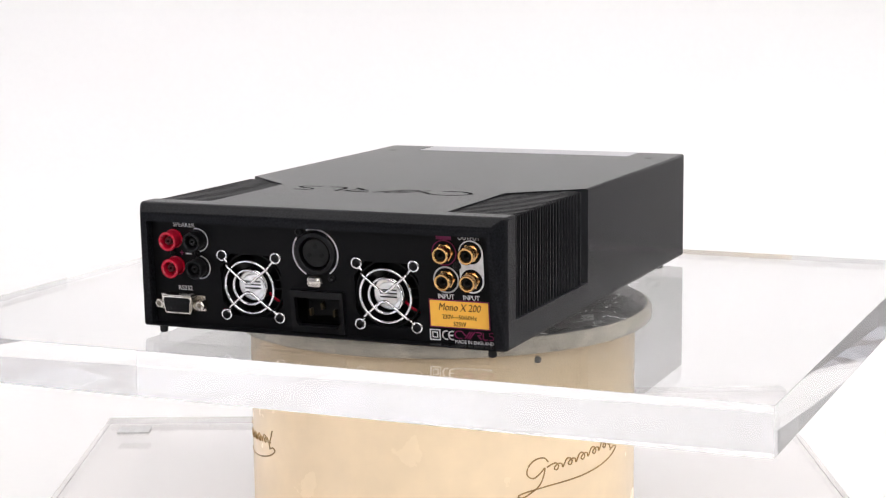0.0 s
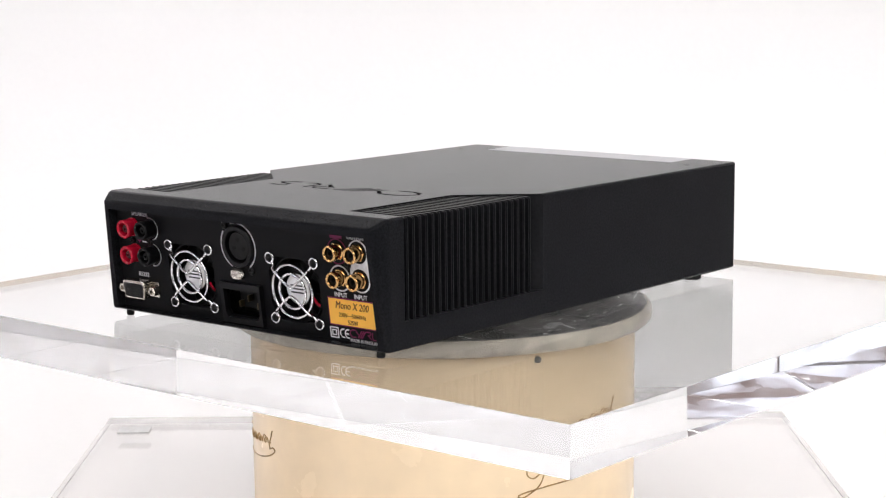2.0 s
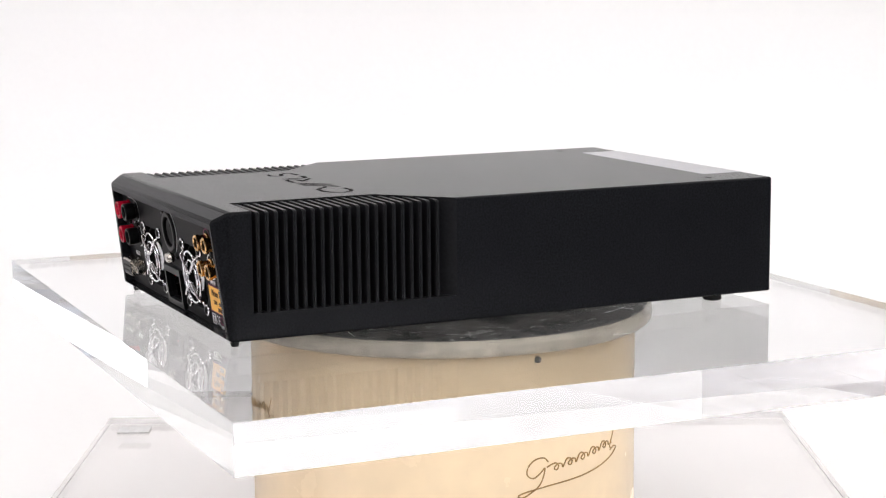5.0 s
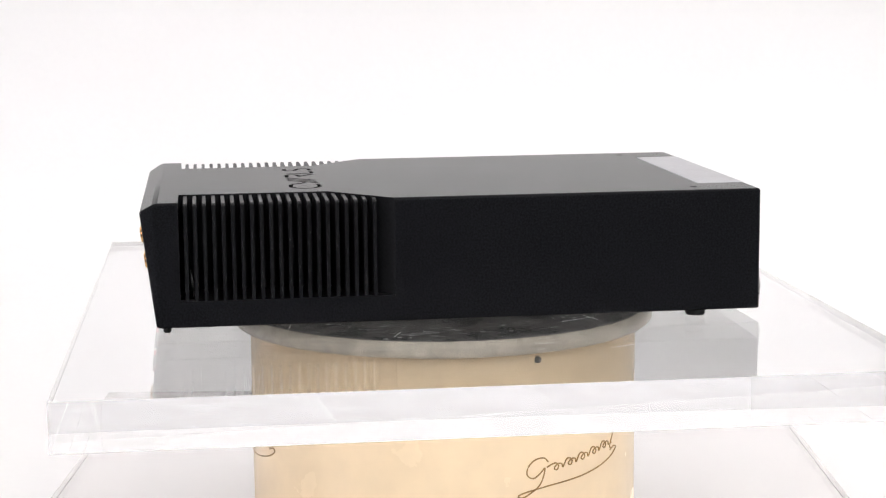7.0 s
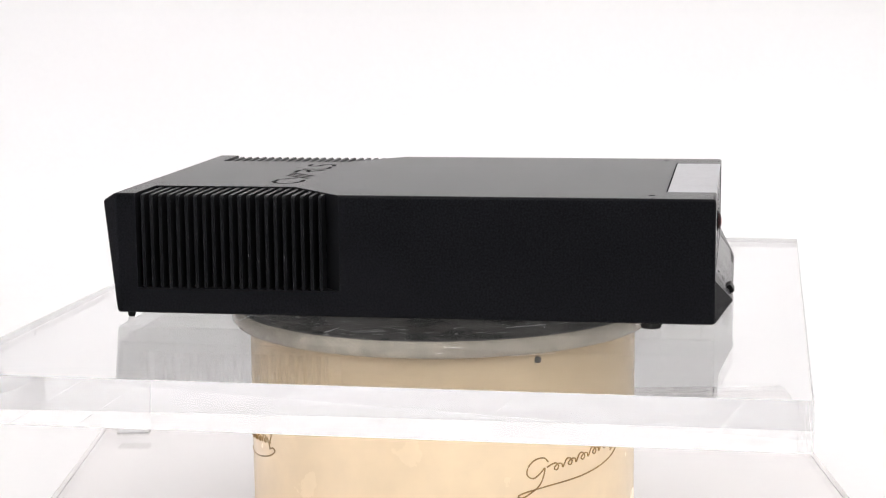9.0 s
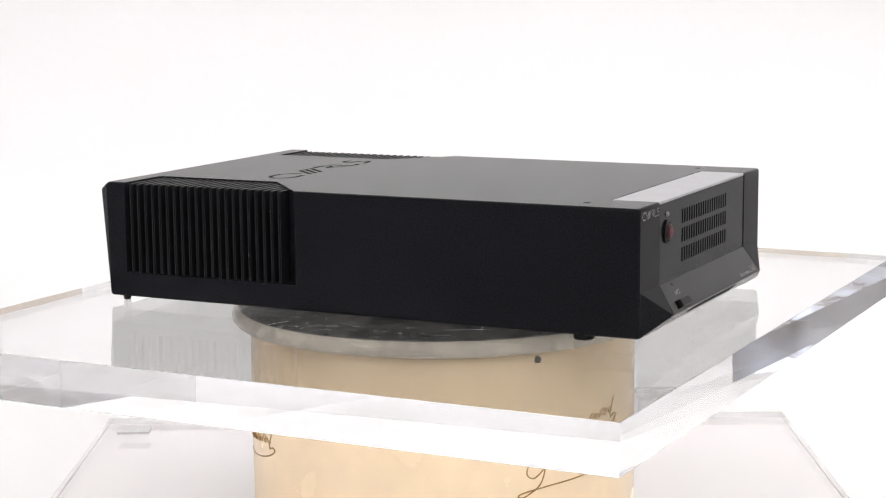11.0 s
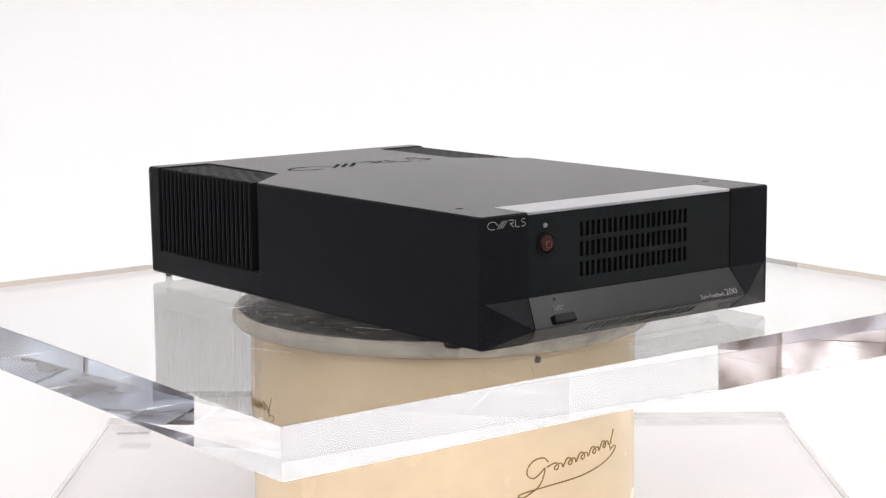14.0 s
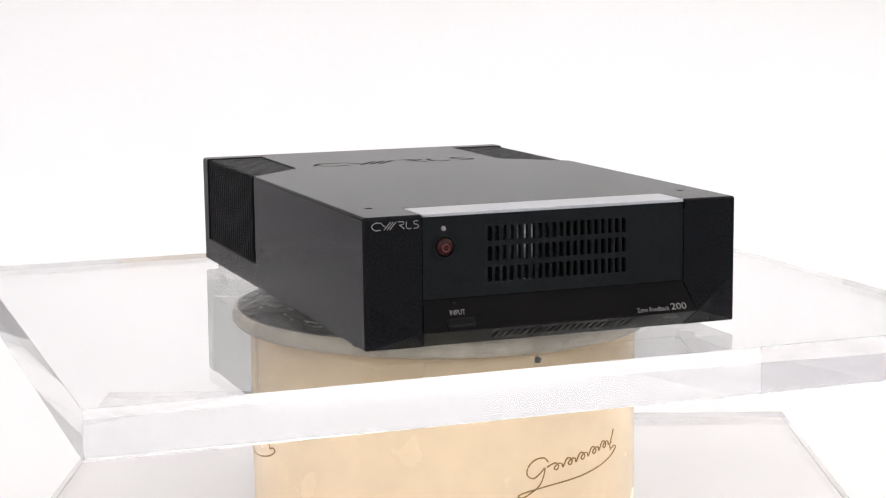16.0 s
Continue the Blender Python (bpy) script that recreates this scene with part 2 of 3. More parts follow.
def build_table():
    table = tagged(new("studio_table"), "plain white studio table under the paper sweep", "table")
    top = box(bmesh.new(), -0.61, 0.61, -0.85, 1.34, -0.21, -0.1690, 0.004)
    part("tabletop", top, TABLE, table)
    leg = mesh_from(box(bmesh.new(), -0.03, 0.03, -0.03, 0.03, -0.95, -0.21, 0.003), "leg", TABLE)
    for x in (-0.55, 0.55):
        for y in (-0.78, 1.26):
            ob = new("leg", leg)
            ob.parent, ob.location = table, (x, y, 0)
    return table


def build_base_slab():
    bm = box(bmesh.new(), -0.257, 0.261, -0.25, 0.249, -0.1645, -0.14, 0.0004)
    slab = tagged(new("acrylic_sheet", mesh_from(bm, "acrylic_sheet", ACRYLIC_TINTED)), "thick clear acrylic sheet lying on white paper", "acrylic sheet")
    slab.visible_shadow = False
    bm = box(bmesh.new(), -0.243, -0.219, 0.199, 0.216, -0.1398, -0.1386, 0.0004)
    tagged(new("felt_pad", mesh_from(bm, "felt_pad", PAD)), "small grey felt pad on the clear acrylic sheet", "pad")


# ---- pedestal and platter ----
def on_drum(az, z, r):
    a = radians(az)
    return (r * math.sin(a), -r * math.cos(a), z)


def build_pedestal():
    ped = tagged(new("turntable_pedestal"), "cream enamelled round turntable pedestal with bronze script marks", "pedestal")
    bm = lathe(bmesh.new(), [(0.0, -0.1395), (0.1165, -0.1395), (0.119, -0.137), (0.119, -0.0375), (0.1175, -0.0360), (0.0, -0.0360)], 128)
    smooth_by_angle(part("drum", bm, CREAM, ped, "glossy cream drum"))
    # flowing script-like flourish: a big loop, running waves, a tall stroke and a long underline
    waves = [(29.6, -83.6)]
    for k in range(5):
        a = 31.0 + k * 4.9
        z = -83.6 + k * 1.35
        waves += [(a + 0.4, z + 1.4), (a + 1.7, z + 1.6), (a + 2.5, z - 0.4), (a + 1.9, z - 2.4), (a + 1.0, z - 1.2), (a + 2.2, z + 0.9), (a + 3.6, z + 0.6), (a + 4.0, z - 1.5)]
    waves += [(56.2, -79.0)]
    strokes = [
        [(30.0, -80.5), (28.6, -77.8), (25.8, -78.2), (23.7, -82.0), (23.4, -86.5), (25.2, -89.0), (27.4, -86.6), (28.9, -83.8), (28.4, -89.0), (27.0, -94.0), (24.1, -97.8), (21.9, -99.5), (20.6, -98.4),
         (23.0, -96.6), (30.3, -94.6), (37.0, -93.7), (43.2, -92.6), (50.0, -90.4), (55.6, -87.2), (58.8, -83.4), (57.6, -81.8), (55.4, -83.4)],
        waves,
        [(57.4, -71.5), (56.4, -76.0), (55.2, -80.4), (55.8, -82.4)],
    ]
    for turn in (0.0, -116.0, 122.0):
        bm = bmesh.new()
        for st in strokes:
            path = glide([(a, z, 0) for a, z in st], 5)
            tube(bm, [on_drum(p.x + turn, p.y * MM, 0.11905) for p in path], 0.00045, 6)
        part("flourish", bm, SCRIPT, ped, "thin bronze script flourish", smooth=True)
    # a small screw on the drum
    az = 26.6
    bm = lathe(bmesh.new(), [(0.0, 0.0016), (0.0009, 0.0016), (0.0011, 0.0006), (0.0019, 0.0010), (0.0021, 0.0)], 16)
    part("grub_screw", bm, DISC, ped, "small dark screw", Matrix.Translation(on_drum(az, -0.0405, 0.119)) @ pose(0, 0, 0, 0, 0, az) @ pose(0, 0, 0, 90))
    return ped


def build_platter():
    platter = tagged(new("turntable_platter"), "round ivory-rimmed platter with a worn dark top", "platter")
    prof = [(0.0, -0.0358), (0.124, -0.0358), (0.1277, -0.0350), (0.1295, -0.0328), (0.1299, -0.0302), (0.1294, -0.0280), (0.1284, -0.0265), (0.1268, -0.0258), (0.1264, -0.0266), (0.0, -0.0266)]
    smooth_by_angle(part("rim", lathe(bmesh.new(), prof, 128), RIM, platter, "rounded ivory rim"), 50)
    bm = lathe(bmesh.new(), [(0.0, -0.0262), (0.1258, -0.0262), (0.1262, -0.0258), (0.1258, -0.0254), (0.0, -0.0254)], 96)
    disc = part("disc", bm, DISC, platter, "worn dark grey mat")
    # pale scuffs and specks worn into the mat
    rnd = random.Random(19)
    bm = bmesh.new()
    for k in range(170):
        a, r = rnd.uniform(0, 2 * math.pi), rnd.uniform(0.085, 0.1245)
        length, w = rnd.choice(((0.0009, 0.0006), (0.0012, 0.0004), (0.004, 0.00025), (0.009, 0.0002), (0.003, 0.0011)))
        geo = bmesh.ops.create_cube(bm, size=1.0)["verts"]
        turn = math.degrees(a) + 90 + rnd.uniform(-25, 25)
        bmesh.ops.transform(bm, matrix=pose(r * math.cos(a), r * math.sin(a), -0.02537, 0, 0, turn) @ Matrix.Diagonal((length * rnd.uniform(0.5, 1.5), w, 0.00006, 1)), verts=geo)
    tagged(part("scuffs", bm, PAD, disc, "pale scuffs and specks"), kind="stuff")
    return platter


def build_plate():
    bm = box(bmesh.new(), -0.2585, 0.254, -0.2200, 0.2168, -0.0252, 0.0, 0.00012)
    bmesh.ops.transform(bm, matrix=pose(0, 0, 0, 0, 0, -0.69), verts=bm.verts)
    plate = new("acrylic_plate", mesh_from(bm, "acrylic_plate", ACRYLIC))
    plate.visible_shadow = False
    # fine scratches and specks on the top face
    rnd = random.Random(7)
    bm = bmesh.new()
    for k in range(46):
        a, r = rnd.uniform(0, 2 * math.pi), rnd.uniform(0.05, 0.20)
        x, y, turn = r * math.cos(a), r * math.sin(a), rnd.uniform(0, 180)
        length = rnd.choice((0.0008, 0.001, 0.006, 0.012, 0.02)) * rnd.uniform(0.6, 1.3)
        w = 0.00022 if length < 0.002 else 0.00007
        geo = bmesh.ops.create_cube(bm, size=1.0)["verts"]
        bmesh.ops.transform(bm, matrix=pose(x, y, 0.00003, 0, 0, turn) @ Matrix.Diagonal((length, w, 0.00006, 1)), verts=geo)
    tagged(part("scratches", bm, INK, plate, "fine pale scratches and specks"), kind="stuff")
    return tagged(plate, "thick clear acrylic plate turning on the platter", "acrylic plate")


# ---- the amplifier ----
W, ZB, ZT, YF = 107.9, 4.0, 73.4, -169.0
LEAN = math.atan2(7.7, 64.2)   # the rear face leans out towards the top
REAR = Matrix(((-1, 0, 0, 0.0018), (0, math.sin(LEAN), math.cos(LEAN), 0.1670), (0, math.cos(LEAN), -math.sin(LEAN), 0.0047), (0, 0, 0, 1)))   # x to the reader's right, y up, z out
FRONT_M = Matrix(((1, 0, 0, 0), (0, 0, -1, YF * MM), (0, 1, 0, 0), (0, 0, 0, 1)))
TIP_Y, TIP_Z, FOLD_Z = -178.6, 13.3, 28.6


def at(x, y, z=0.0):
    """A place on the rear panel in millimetres, x as measured towards the amplifier's right."""
    return REAR @ Matrix.Translation((-x * MM, y * MM, z * MM))


MARK = [
    [(0.19, 0.97), (0.09, 1.0), (0.03, 0.82), (0.0, 0.5), (0.03, 0.18), (0.09, 0.0), (0.19, 0.03)],
    [(0.26, 0.0), (0.40, 1.0)], [(0.32, 0.0), (0.46, 1.0)], [(0.38, 0.0), (0.52, 1.0)],
    [(0.20, 0.95), (0.26, 0.52), (0.29, 0.46)],
    [(0.55, 0.98), (0.66, 0.98), (0.69, 0.85), (0.67, 0.62), (0.58, 0.52)],
    [(0.61, 0.48), (0.69, 0.02)],
    [(0.74, 0.98), (0.73, 0.30), (0.75, 0.06), (0.80, 0.0), (0.84, 0.08)],
    [(0.99, 0.97), (0.92, 1.0), (0.89, 0.86), (0.90, 0.62), (0.97, 0.50), (1.0, 0.30), (0.98, 0.08), (0.89, 0.02)],
]


def emblem(bm, x0, x1, y0, y1, r, z, only=None):
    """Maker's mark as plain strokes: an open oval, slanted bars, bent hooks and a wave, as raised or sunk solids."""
    for i, pts in enumerate(MARK):
        if only in (None, i):
            tube(bm, [(x0 + (x1 - x0) * a, y0 + (y1 - y0) * b, z) for a, b in pts], r, 8)
    return bm


def build_case(amp):
    # side, rear and top planes with a broad sloping band along the rear top edge and narrow faceted rear corners
    bm = bmesh.new()
    rows = {}
    for key, x, y, z in (("front_low", W, YF, ZB), ("front_high", W, YF, ZT), ("side_low", W, 170.6, ZB), ("side_high", W, 171.8, ZT), ("lip", 102.8, 180.4, 68.4), ("rear_low", 106.7, 172.7, ZB + 0.2)):
        rows[key] = [bm.verts.new((q * x * MM, y * MM, z * MM)) for q in (-1, 1)]
    for a, b in (("front_low", "front_high"), ("front_high", "side_high"), ("side_high", "lip"), ("lip", "rear_low"), ("rear_low", "side_low"), ("side_low", "front_low")):
        bm.faces.new((rows[a][0], rows[a][1], rows[b][1], rows[b][0]))
    for k in (0, 1):
        bm.faces.new([rows[n][k] for n in ("front_low", "front_high", "side_high", "side_low")])
        bm.faces.new([rows[n][k] for n in ("side_low", "side_high", "lip")])
        bm.faces.new([rows[n][k] for n in ("side_low", "lip", "rear_low")])
    bmesh.ops.recalc_face_normals(bm, faces=bm.faces)
    sharp = [e for e in bm.edges if e.calc_face_angle(0) > radians(14)]
    bmesh.ops.bevel(bm, geom=sharp, offset=0.0016, segments=4, profile=0.5, affect="EDGES", clamp_overlap=True)
    base = mesh_from(bm, "case", CASE)
    cuts = []
    for s in (-1, 1):
        notch = [(s * 70, 159.2), (s * 70, 75), (s * 112, 36.5), (s * 120, 36.5), (s * 120, 159.2)]
        cuts.append(mesh_from(prism(bmesh.new(), [(x * MM, y * MM) for x, y in notch], 18.8 * MM, 0.09), "cut", FIN))
    cuts.append(mesh_from(box(bmesh.new(), -0.0762, 0.0762, -0.19, -0.035, 0.0062, 0.0702), "cut", DARK))
    cuts.append(mesh_from(box(bmesh.new(), -0.0764, 0.0764, -0.19, -0.1406, 0.0680, 0.09), "cut", CASE))
    cuts.append(mesh_from(box(bmesh.new(), -0.0762, 0.0762, -0.19, -0.1600, 0.0, 0.03), "cut", CASE))
    rim = [(-99.8, 1.2), (103.4, 1.2), (101.2, 60.2), (-97.6, 60.2)]
    cuts.append(mesh_from(prism(bmesh.new(), [(x * MM, y * MM) for x, y in rim], -0.017, 0.02), "cut", CASE, REAR))
    for x, y in ((-92.8, -133.5), (92.8, -133.5)):
        cuts.append(mesh_from(lathe(bmesh.new(), [(0, 0.069), (0.0022, 0.069), (0.0022, 0.08), (0, 0.08)], 20, x * MM, y * MM), "cut", DARK))
    # the sunk maker's mark, read from the front
    for i in range(len(MARK)):
        bm = emblem(bmesh.new(), -0.0545, 0.0545, 0.0775, 0.0945, 0.0013, 0.0, i)
        bmesh.ops.scale(bm, vec=(1, 1, 1.7), verts=bm.verts)
        bmesh.ops.translate(bm, vec=(0, 0, ZT * MM), verts=bm.verts)
        cuts.append(mesh_from(bm, "cut", DARK))
    me = carve(base, cuts)
    me.name = "case"
    ob = new("case", me)
    ob.parent = amp
    tagged(ob, "black textured cast metal case")
    smooth_by_angle(ob, 32)
    for p in me.polygons:   # the broad faces are dead flat, only the rounded edges are smooth
        p.use_smooth = p.area < 2.5e-4 and len(p.vertices) == 4
    return ob


def build_fins(amp):
    for s in (-1, 1):
        for i in range(21):
            y = 155.4 - 5.2 * i
            inner = 70.0 if y > 75.5 else 70 + (75 - y) / 38.5 * 42.0
            bm = bmesh.new()
            x0, x1, zt = inner - 0.5, 107.2, 72.6
            prof = [(x0, 18.9), (x1, 18.9), (x1, zt - 1.4), (x1 - 0.4, zt - 0.4), (x1 - 1.4, zt), (x0, zt)]
            prism(bm, [(a * MM * s, b * MM) for a, b in prof], -0.0010, 0.0010)
            ridge = [e for e in bm.edges if abs(e.verts[0].co.z - e.verts[1].co.z) < 1e-6 and min(abs(v.co.x) for v in e.verts) > (x1 - 2) * MM]
            bmesh.ops.bevel(bm, geom=ridge, offset=0.0006, segments=2, affect="EDGES")
            part("fin", bm, FIN, amp, "", Matrix.Translation((0, y * MM, 0)) @ pose(0, 0, 0, 90))


def build_feet(amp):
    for x, y, r in ((-97.5, -134.0, 5.8), (97.5, -134.0, 5.8), (-98.0, 167.0, 2.3), (98.0, 167.0, 2.3)):
        bm = lathe(bmesh.new(), [(0, 5.2), (r, 5.2), (r, 0.9), (r - 0.6, 0.1), (0, 0.1)], 28, x, y)
        bmesh.ops.scale(bm, vec=(MM, MM, MM), verts=bm.verts)
        smooth_by_angle(part("foot", bm, RUBBER, amp, "short round black rubber foot"))


def build_front(amp):
    # upper panel with three rows of upright slots
    slots_x = [(-39.4 + 4.11 * i, -37.0 + 4.11 * i) for i in range(20)]
    rows_z = [(35.9, 43.7), (46.8, 54.6), (57.4, 65.2)]
    rects = [[(a, c), (b, c), (b, d), (a, d)] for a, b in slots_x for c, d in rows_z]
    bm = holed_sheet(bmesh.new(), [(x * MM, y * MM) for x, y in ((-75.7, 28.8), (75.7, 28.8), (75.7, 71.8), (-75.7, 71.8))],
                     [[(x * MM, y * MM) for x, y in r] for r in rects] + [[(p[0] * MM, p[1] * MM) for p in circle(6.0, 28, -63.7, 56.0)]], -0.0004, 0.0032)
    part("front_panel", bm, FRONT, amp, "satin black slotted front panel", FRONT_M)
    bm = box(bmesh.new(), -75.8 * MM, 75.8 * MM, -168.6 * MM, -141.4 * MM, 71.9 * MM, 73.5 * MM, 0.0004)
    part("top_strip", bm, SILVER, amp, "brushed silver metal strip")
    # lower panel, folded outward
    sec = [(YF + 8, FOLD_Z), (YF + 0.4, FOLD_Z), (TIP_Y, TIP_Z), (YF + 0.4, ZB + 0.3), (YF + 8, ZB + 0.3)]
    half = [75.5, 75.5, 79.2, 75.0, 75.0]
    bm = bmesh.new()
    left = [bm.verts.new((-h * MM, y * MM, z * MM)) for h, (y, z) in zip(half, sec)]
    right = [bm.verts.new((h * MM, y * MM, z * MM)) for h, (y, z) in zip(half, sec)]
    bm.faces.new(left)
    bm.faces.new(right[::-1])
    for i in range(5):
        j = (i + 1) % 5
        bm.faces.new((left[i], right[i], right[j], left[j]))
    bmesh.ops.bevel(bm, geom=[e for e in bm.edges if abs(e.verts[0].co.x - e.verts[1].co.x) > 0.1], offset=0.0005, segments=2, affect="EDGES")
    lower = part("lower_panel", bm, GLOSS, amp, "folded glossy black lower front panel")
    for s in (-1, 1):
        bm = bmesh.new()
        a = bm.verts.new((s * 76.3 * MM, (YF + 0.2) * MM, FOLD_Z * MM))
        b = bm.verts.new((s * 105.6 * MM, (YF + 0.2) * MM, FOLD_Z * MM))
        t = bm.verts.new((s * 80.0 * MM, TIP_Y * MM, TIP_Z * MM))
        c = bm.verts.new((s * 75.8 * MM, (YF + 0.2) * MM, (ZB + 0.2) * MM))
        d = bm.verts.new((s * 107.2 * MM, (YF + 0.2) * MM, (ZB + 0.4) * MM))
        for f in ((a, b, t), (b, d, t), (d, c, t), (c, a, t), (a, c, d, b)):
            bm.faces.new(f)
        part("corner_wedge", bm, CASE, amp, "faceted black corner wedge")
    # slope frame for prints on the lower panel
    slope = Vector((0, TIP_Y - YF - 0.4, TIP_Z - FOLD_Z)).normalized()
    nrm = Vector((0, slope.z, -slope.y)).normalized()
    nrm = nrm if nrm.y < 0 else -nrm
    up = -slope
    S = Matrix(((1, 0, 0, 0), (0, up.y, nrm.y, 0), (0, up.z, nrm.z, 0), (0, 0, 0, 1)))
    S = Matrix.Translation((0, TIP_Y * MM, TIP_Z * MM)) @ S
    lettering("lettering", "INPUT", 0.0040, SILVER_INK, lower, S @ Matrix.Translation((-0.0585, 0.0101, 0.0001)), 0.0085)
    bm = box(bmesh.new(), -0.0655, -0.0505, 0.0016, 0.0064, -0.001, 0.0021, 0.0007)
    part("input_button", bm, PLASTIC, lower, "small black push button", S)
    bm = lathe(bmesh.new(), [(0, 0.0003), (0.0006, 0.0003), (0.0008, 0)], 14, -0.0592, 0.0154)
    part("indicator", bm, DARK, lower, "", S)
    lettering("lettering", "Zero Feedback", 0.0036, SILVER_INK, lower, S @ Matrix.Translation((0.0534, 0.0026, 0.0001)), 0.0195)
    lettering("lettering", "200", 0.0054, SILVER_INK, lower, S @ Matrix.Translation((0.0690, 0.0032, 0.0001)), 0.0093)
    # underside of the fold: slanted vents and a dim print
    und = Vector((0, YF + 0.4 - TIP_Y, ZB + 0.3 - TIP_Z)).normalized()
    n2 = Vector((0, und.z, -und.y))
    n2 = n2 if n2.z < 0 else -n2
    up2 = -und
    S2 = Matrix(((1, 0, 0, 0), (0, up2.y, n2.y, 0), (0, up2.z, n2.z, 0), (0, 0, 0, 1)))
    S2 = Matrix.Translation((0, TIP_Y * MM, TIP_Z * MM)) @ S2
    # added thin skin: its material tones down the plate's reflection on the underside
    bm = prism(bmesh.new(), [(a * MM, b * MM) for a, b in ((-75.4, -12.4), (75.4, -12.4), (78.6, -0.7), (-78.6, -0.7))], -0.0004, 0.00006)
    part("under_strip", bm, FRONT, lower, "added dark satin skin that tones down the underside of the fold", S2)
    for i in range(20):
        x = -38.5 + 4.06 * i
        bm = prism(bmesh.new(), [(a * MM, b * MM) for a, b in ((x - 1.2, -8.6), (x + 0.6, -8.6), (x + 2.6, -3.2), (x + 0.8, -3.2))], -0.0005, 0.00020)
        part("vent_slot", bm, DARK, lower, "", S2)
    bm = box(bmesh.new(), 0.0605, 0.0700, -0.0054, -0.0038, 0, 0.0002)
    part("dim_print", bm, GREY_INK, lower, "dim unreadable grey print", S2)
    # power button, indicator lamp, mark on the corner
    bm = lathe(bmesh.new(), [(0.0058, -0.0030), (0.0058, 0.0), (0.0064, 0.0006), (0.0053, 0.0006), (0.0051, -0.0018)], 36, -63.7 * MM, 56.0 * MM)
    ring = smooth_by_angle(part("button_bezel", bm, PLASTIC, amp, "round black button bezel", FRONT_M))
    bm = lathe(bmesh.new(), [(0.0, 0.0022), (0.0030, 0.0021), (0.0044, 0.0014), (0.0049, 0.0002), (0.0049, -0.003), (0, -0.003)], 32, -63.7 * MM, 56.0 * MM)
    btn = smooth_by_angle(part("power_button", bm, RED_DARK, amp, "dark red power button", FRONT_M), 50)
    bm = tube(bmesh.new(), circle(0.0019, 24, -63.7 * MM, 55.7 * MM, 0.0022), 0.00022, 6, True)
    part("power_symbol", bm, material("rose_print", (0.30, 0.05, 0.05), 0.5), btn, "", FRONT_M)
    bm = lathe(bmesh.new(), [(0.0, 0.0010), (0.0007, 0.0009), (0.0013, 0.0003), (0.0014, -0.0006)], 20, -64.2 * MM, 65.6 * MM)
    part("indicator_lamp", bm, SILVER_INK, amp, "small pale indicator lamp", FRONT_M, True)
    bm = emblem(bmesh.new(), -103.4 * MM, -77.8 * MM, 66.6 * MM, 70.6 * MM, 0.00024, 0.0)
    bmesh.ops.scale(bm, vec=(1, 1, 0.4), verts=bm.verts)
    part("maker_mark", bm, SILVER_INK, amp, "silver maker's mark of plain strokes", FRONT_M)
    # shiny can deep behind the slots
    bm = lathe(bmesh.new(), [(0, 10), (30, 10), (31.5, 25), (33, 38), (32.8, 43), (32.0, 49), (31.0, 55), (29.6, 60), (27, 64), (20, 66), (0, 66)], 48, 12.0, -75.0)
    bmesh.ops.scale(bm, vec=(MM, MM, MM), verts=bm.verts)
    smooth_by_angle(part("transformer", bm, FOIL, amp, "shiny wrapped round transformer inside the case"))


def post(amp, x, y, mat, label):
    M = at(x, y)
    bm = lathe(bmesh.new(), [(5.4, 0), (5.4, 0.8), (4.5, 1.0), (4.5, 1.5), (5.0, 1.8), (5.4, 7.6), (5.0, 8.2), (4.2, 8.2), (3.7, 7.6), (3.4, 3.4), (0, 3.4)], 32)
    bmesh.ops.scale(bm, vec=(MM, MM, MM), verts=bm.verts)
    p = smooth_by_angle(part("binding_post", bm, mat, amp, label, M))
    bm = lathe(bmesh.new(), [(2.2, 3.4), (2.2, 6.2), (1.8, 6.6), (0.9, 6.6), (0.8, 4.4), (0, 4.4)], 20)
    bmesh.ops.scale(bm, vec=(MM, MM, MM), verts=bm.verts)
    part("socket", bm, RED_HOLLOW if mat is RED else DARK, p, "", M)


def phono(amp, x, y):
    M = at(x, y)
    bm = lathe(bmesh.new(), [(4.4, 0), (4.4, 1.0), (4.1, 1.3), (3.9, 1.4), (3.9, 4.8), (4.5, 5.0), (4.5, 6.8), (4.1, 7.3), (3.4, 7.3), (3.0, 6.8), (3.0, 1.0), (0, 1.0)], 30)
    bmesh.ops.scale(bm, vec=(MM, MM, MM), verts=bm.verts)
    p = smooth_by_angle(part("phono_socket", bm, GOLD, amp, "gold-plated phono socket", M))
    bm = lathe(bmesh.new(), [(2.9, 1.0), (2.9, 5.4), (1.6, 5.6), (1.5, 3.0), (0, 3.0)], 20)
    bmesh.ops.scale(bm, vec=(MM, MM, MM), verts=bm.verts)
    part("insert", bm, DARK, p, "", M)
    bm = lathe(bmesh.new(), [(4.9, 0.0), (4.9, 0.9), (4.0, 0.9)], 6)
    bmesh.ops.scale(bm, vec=(MM, MM, MM), verts=bm.verts)
    part("nut", bm, GOLD, p, "", M)


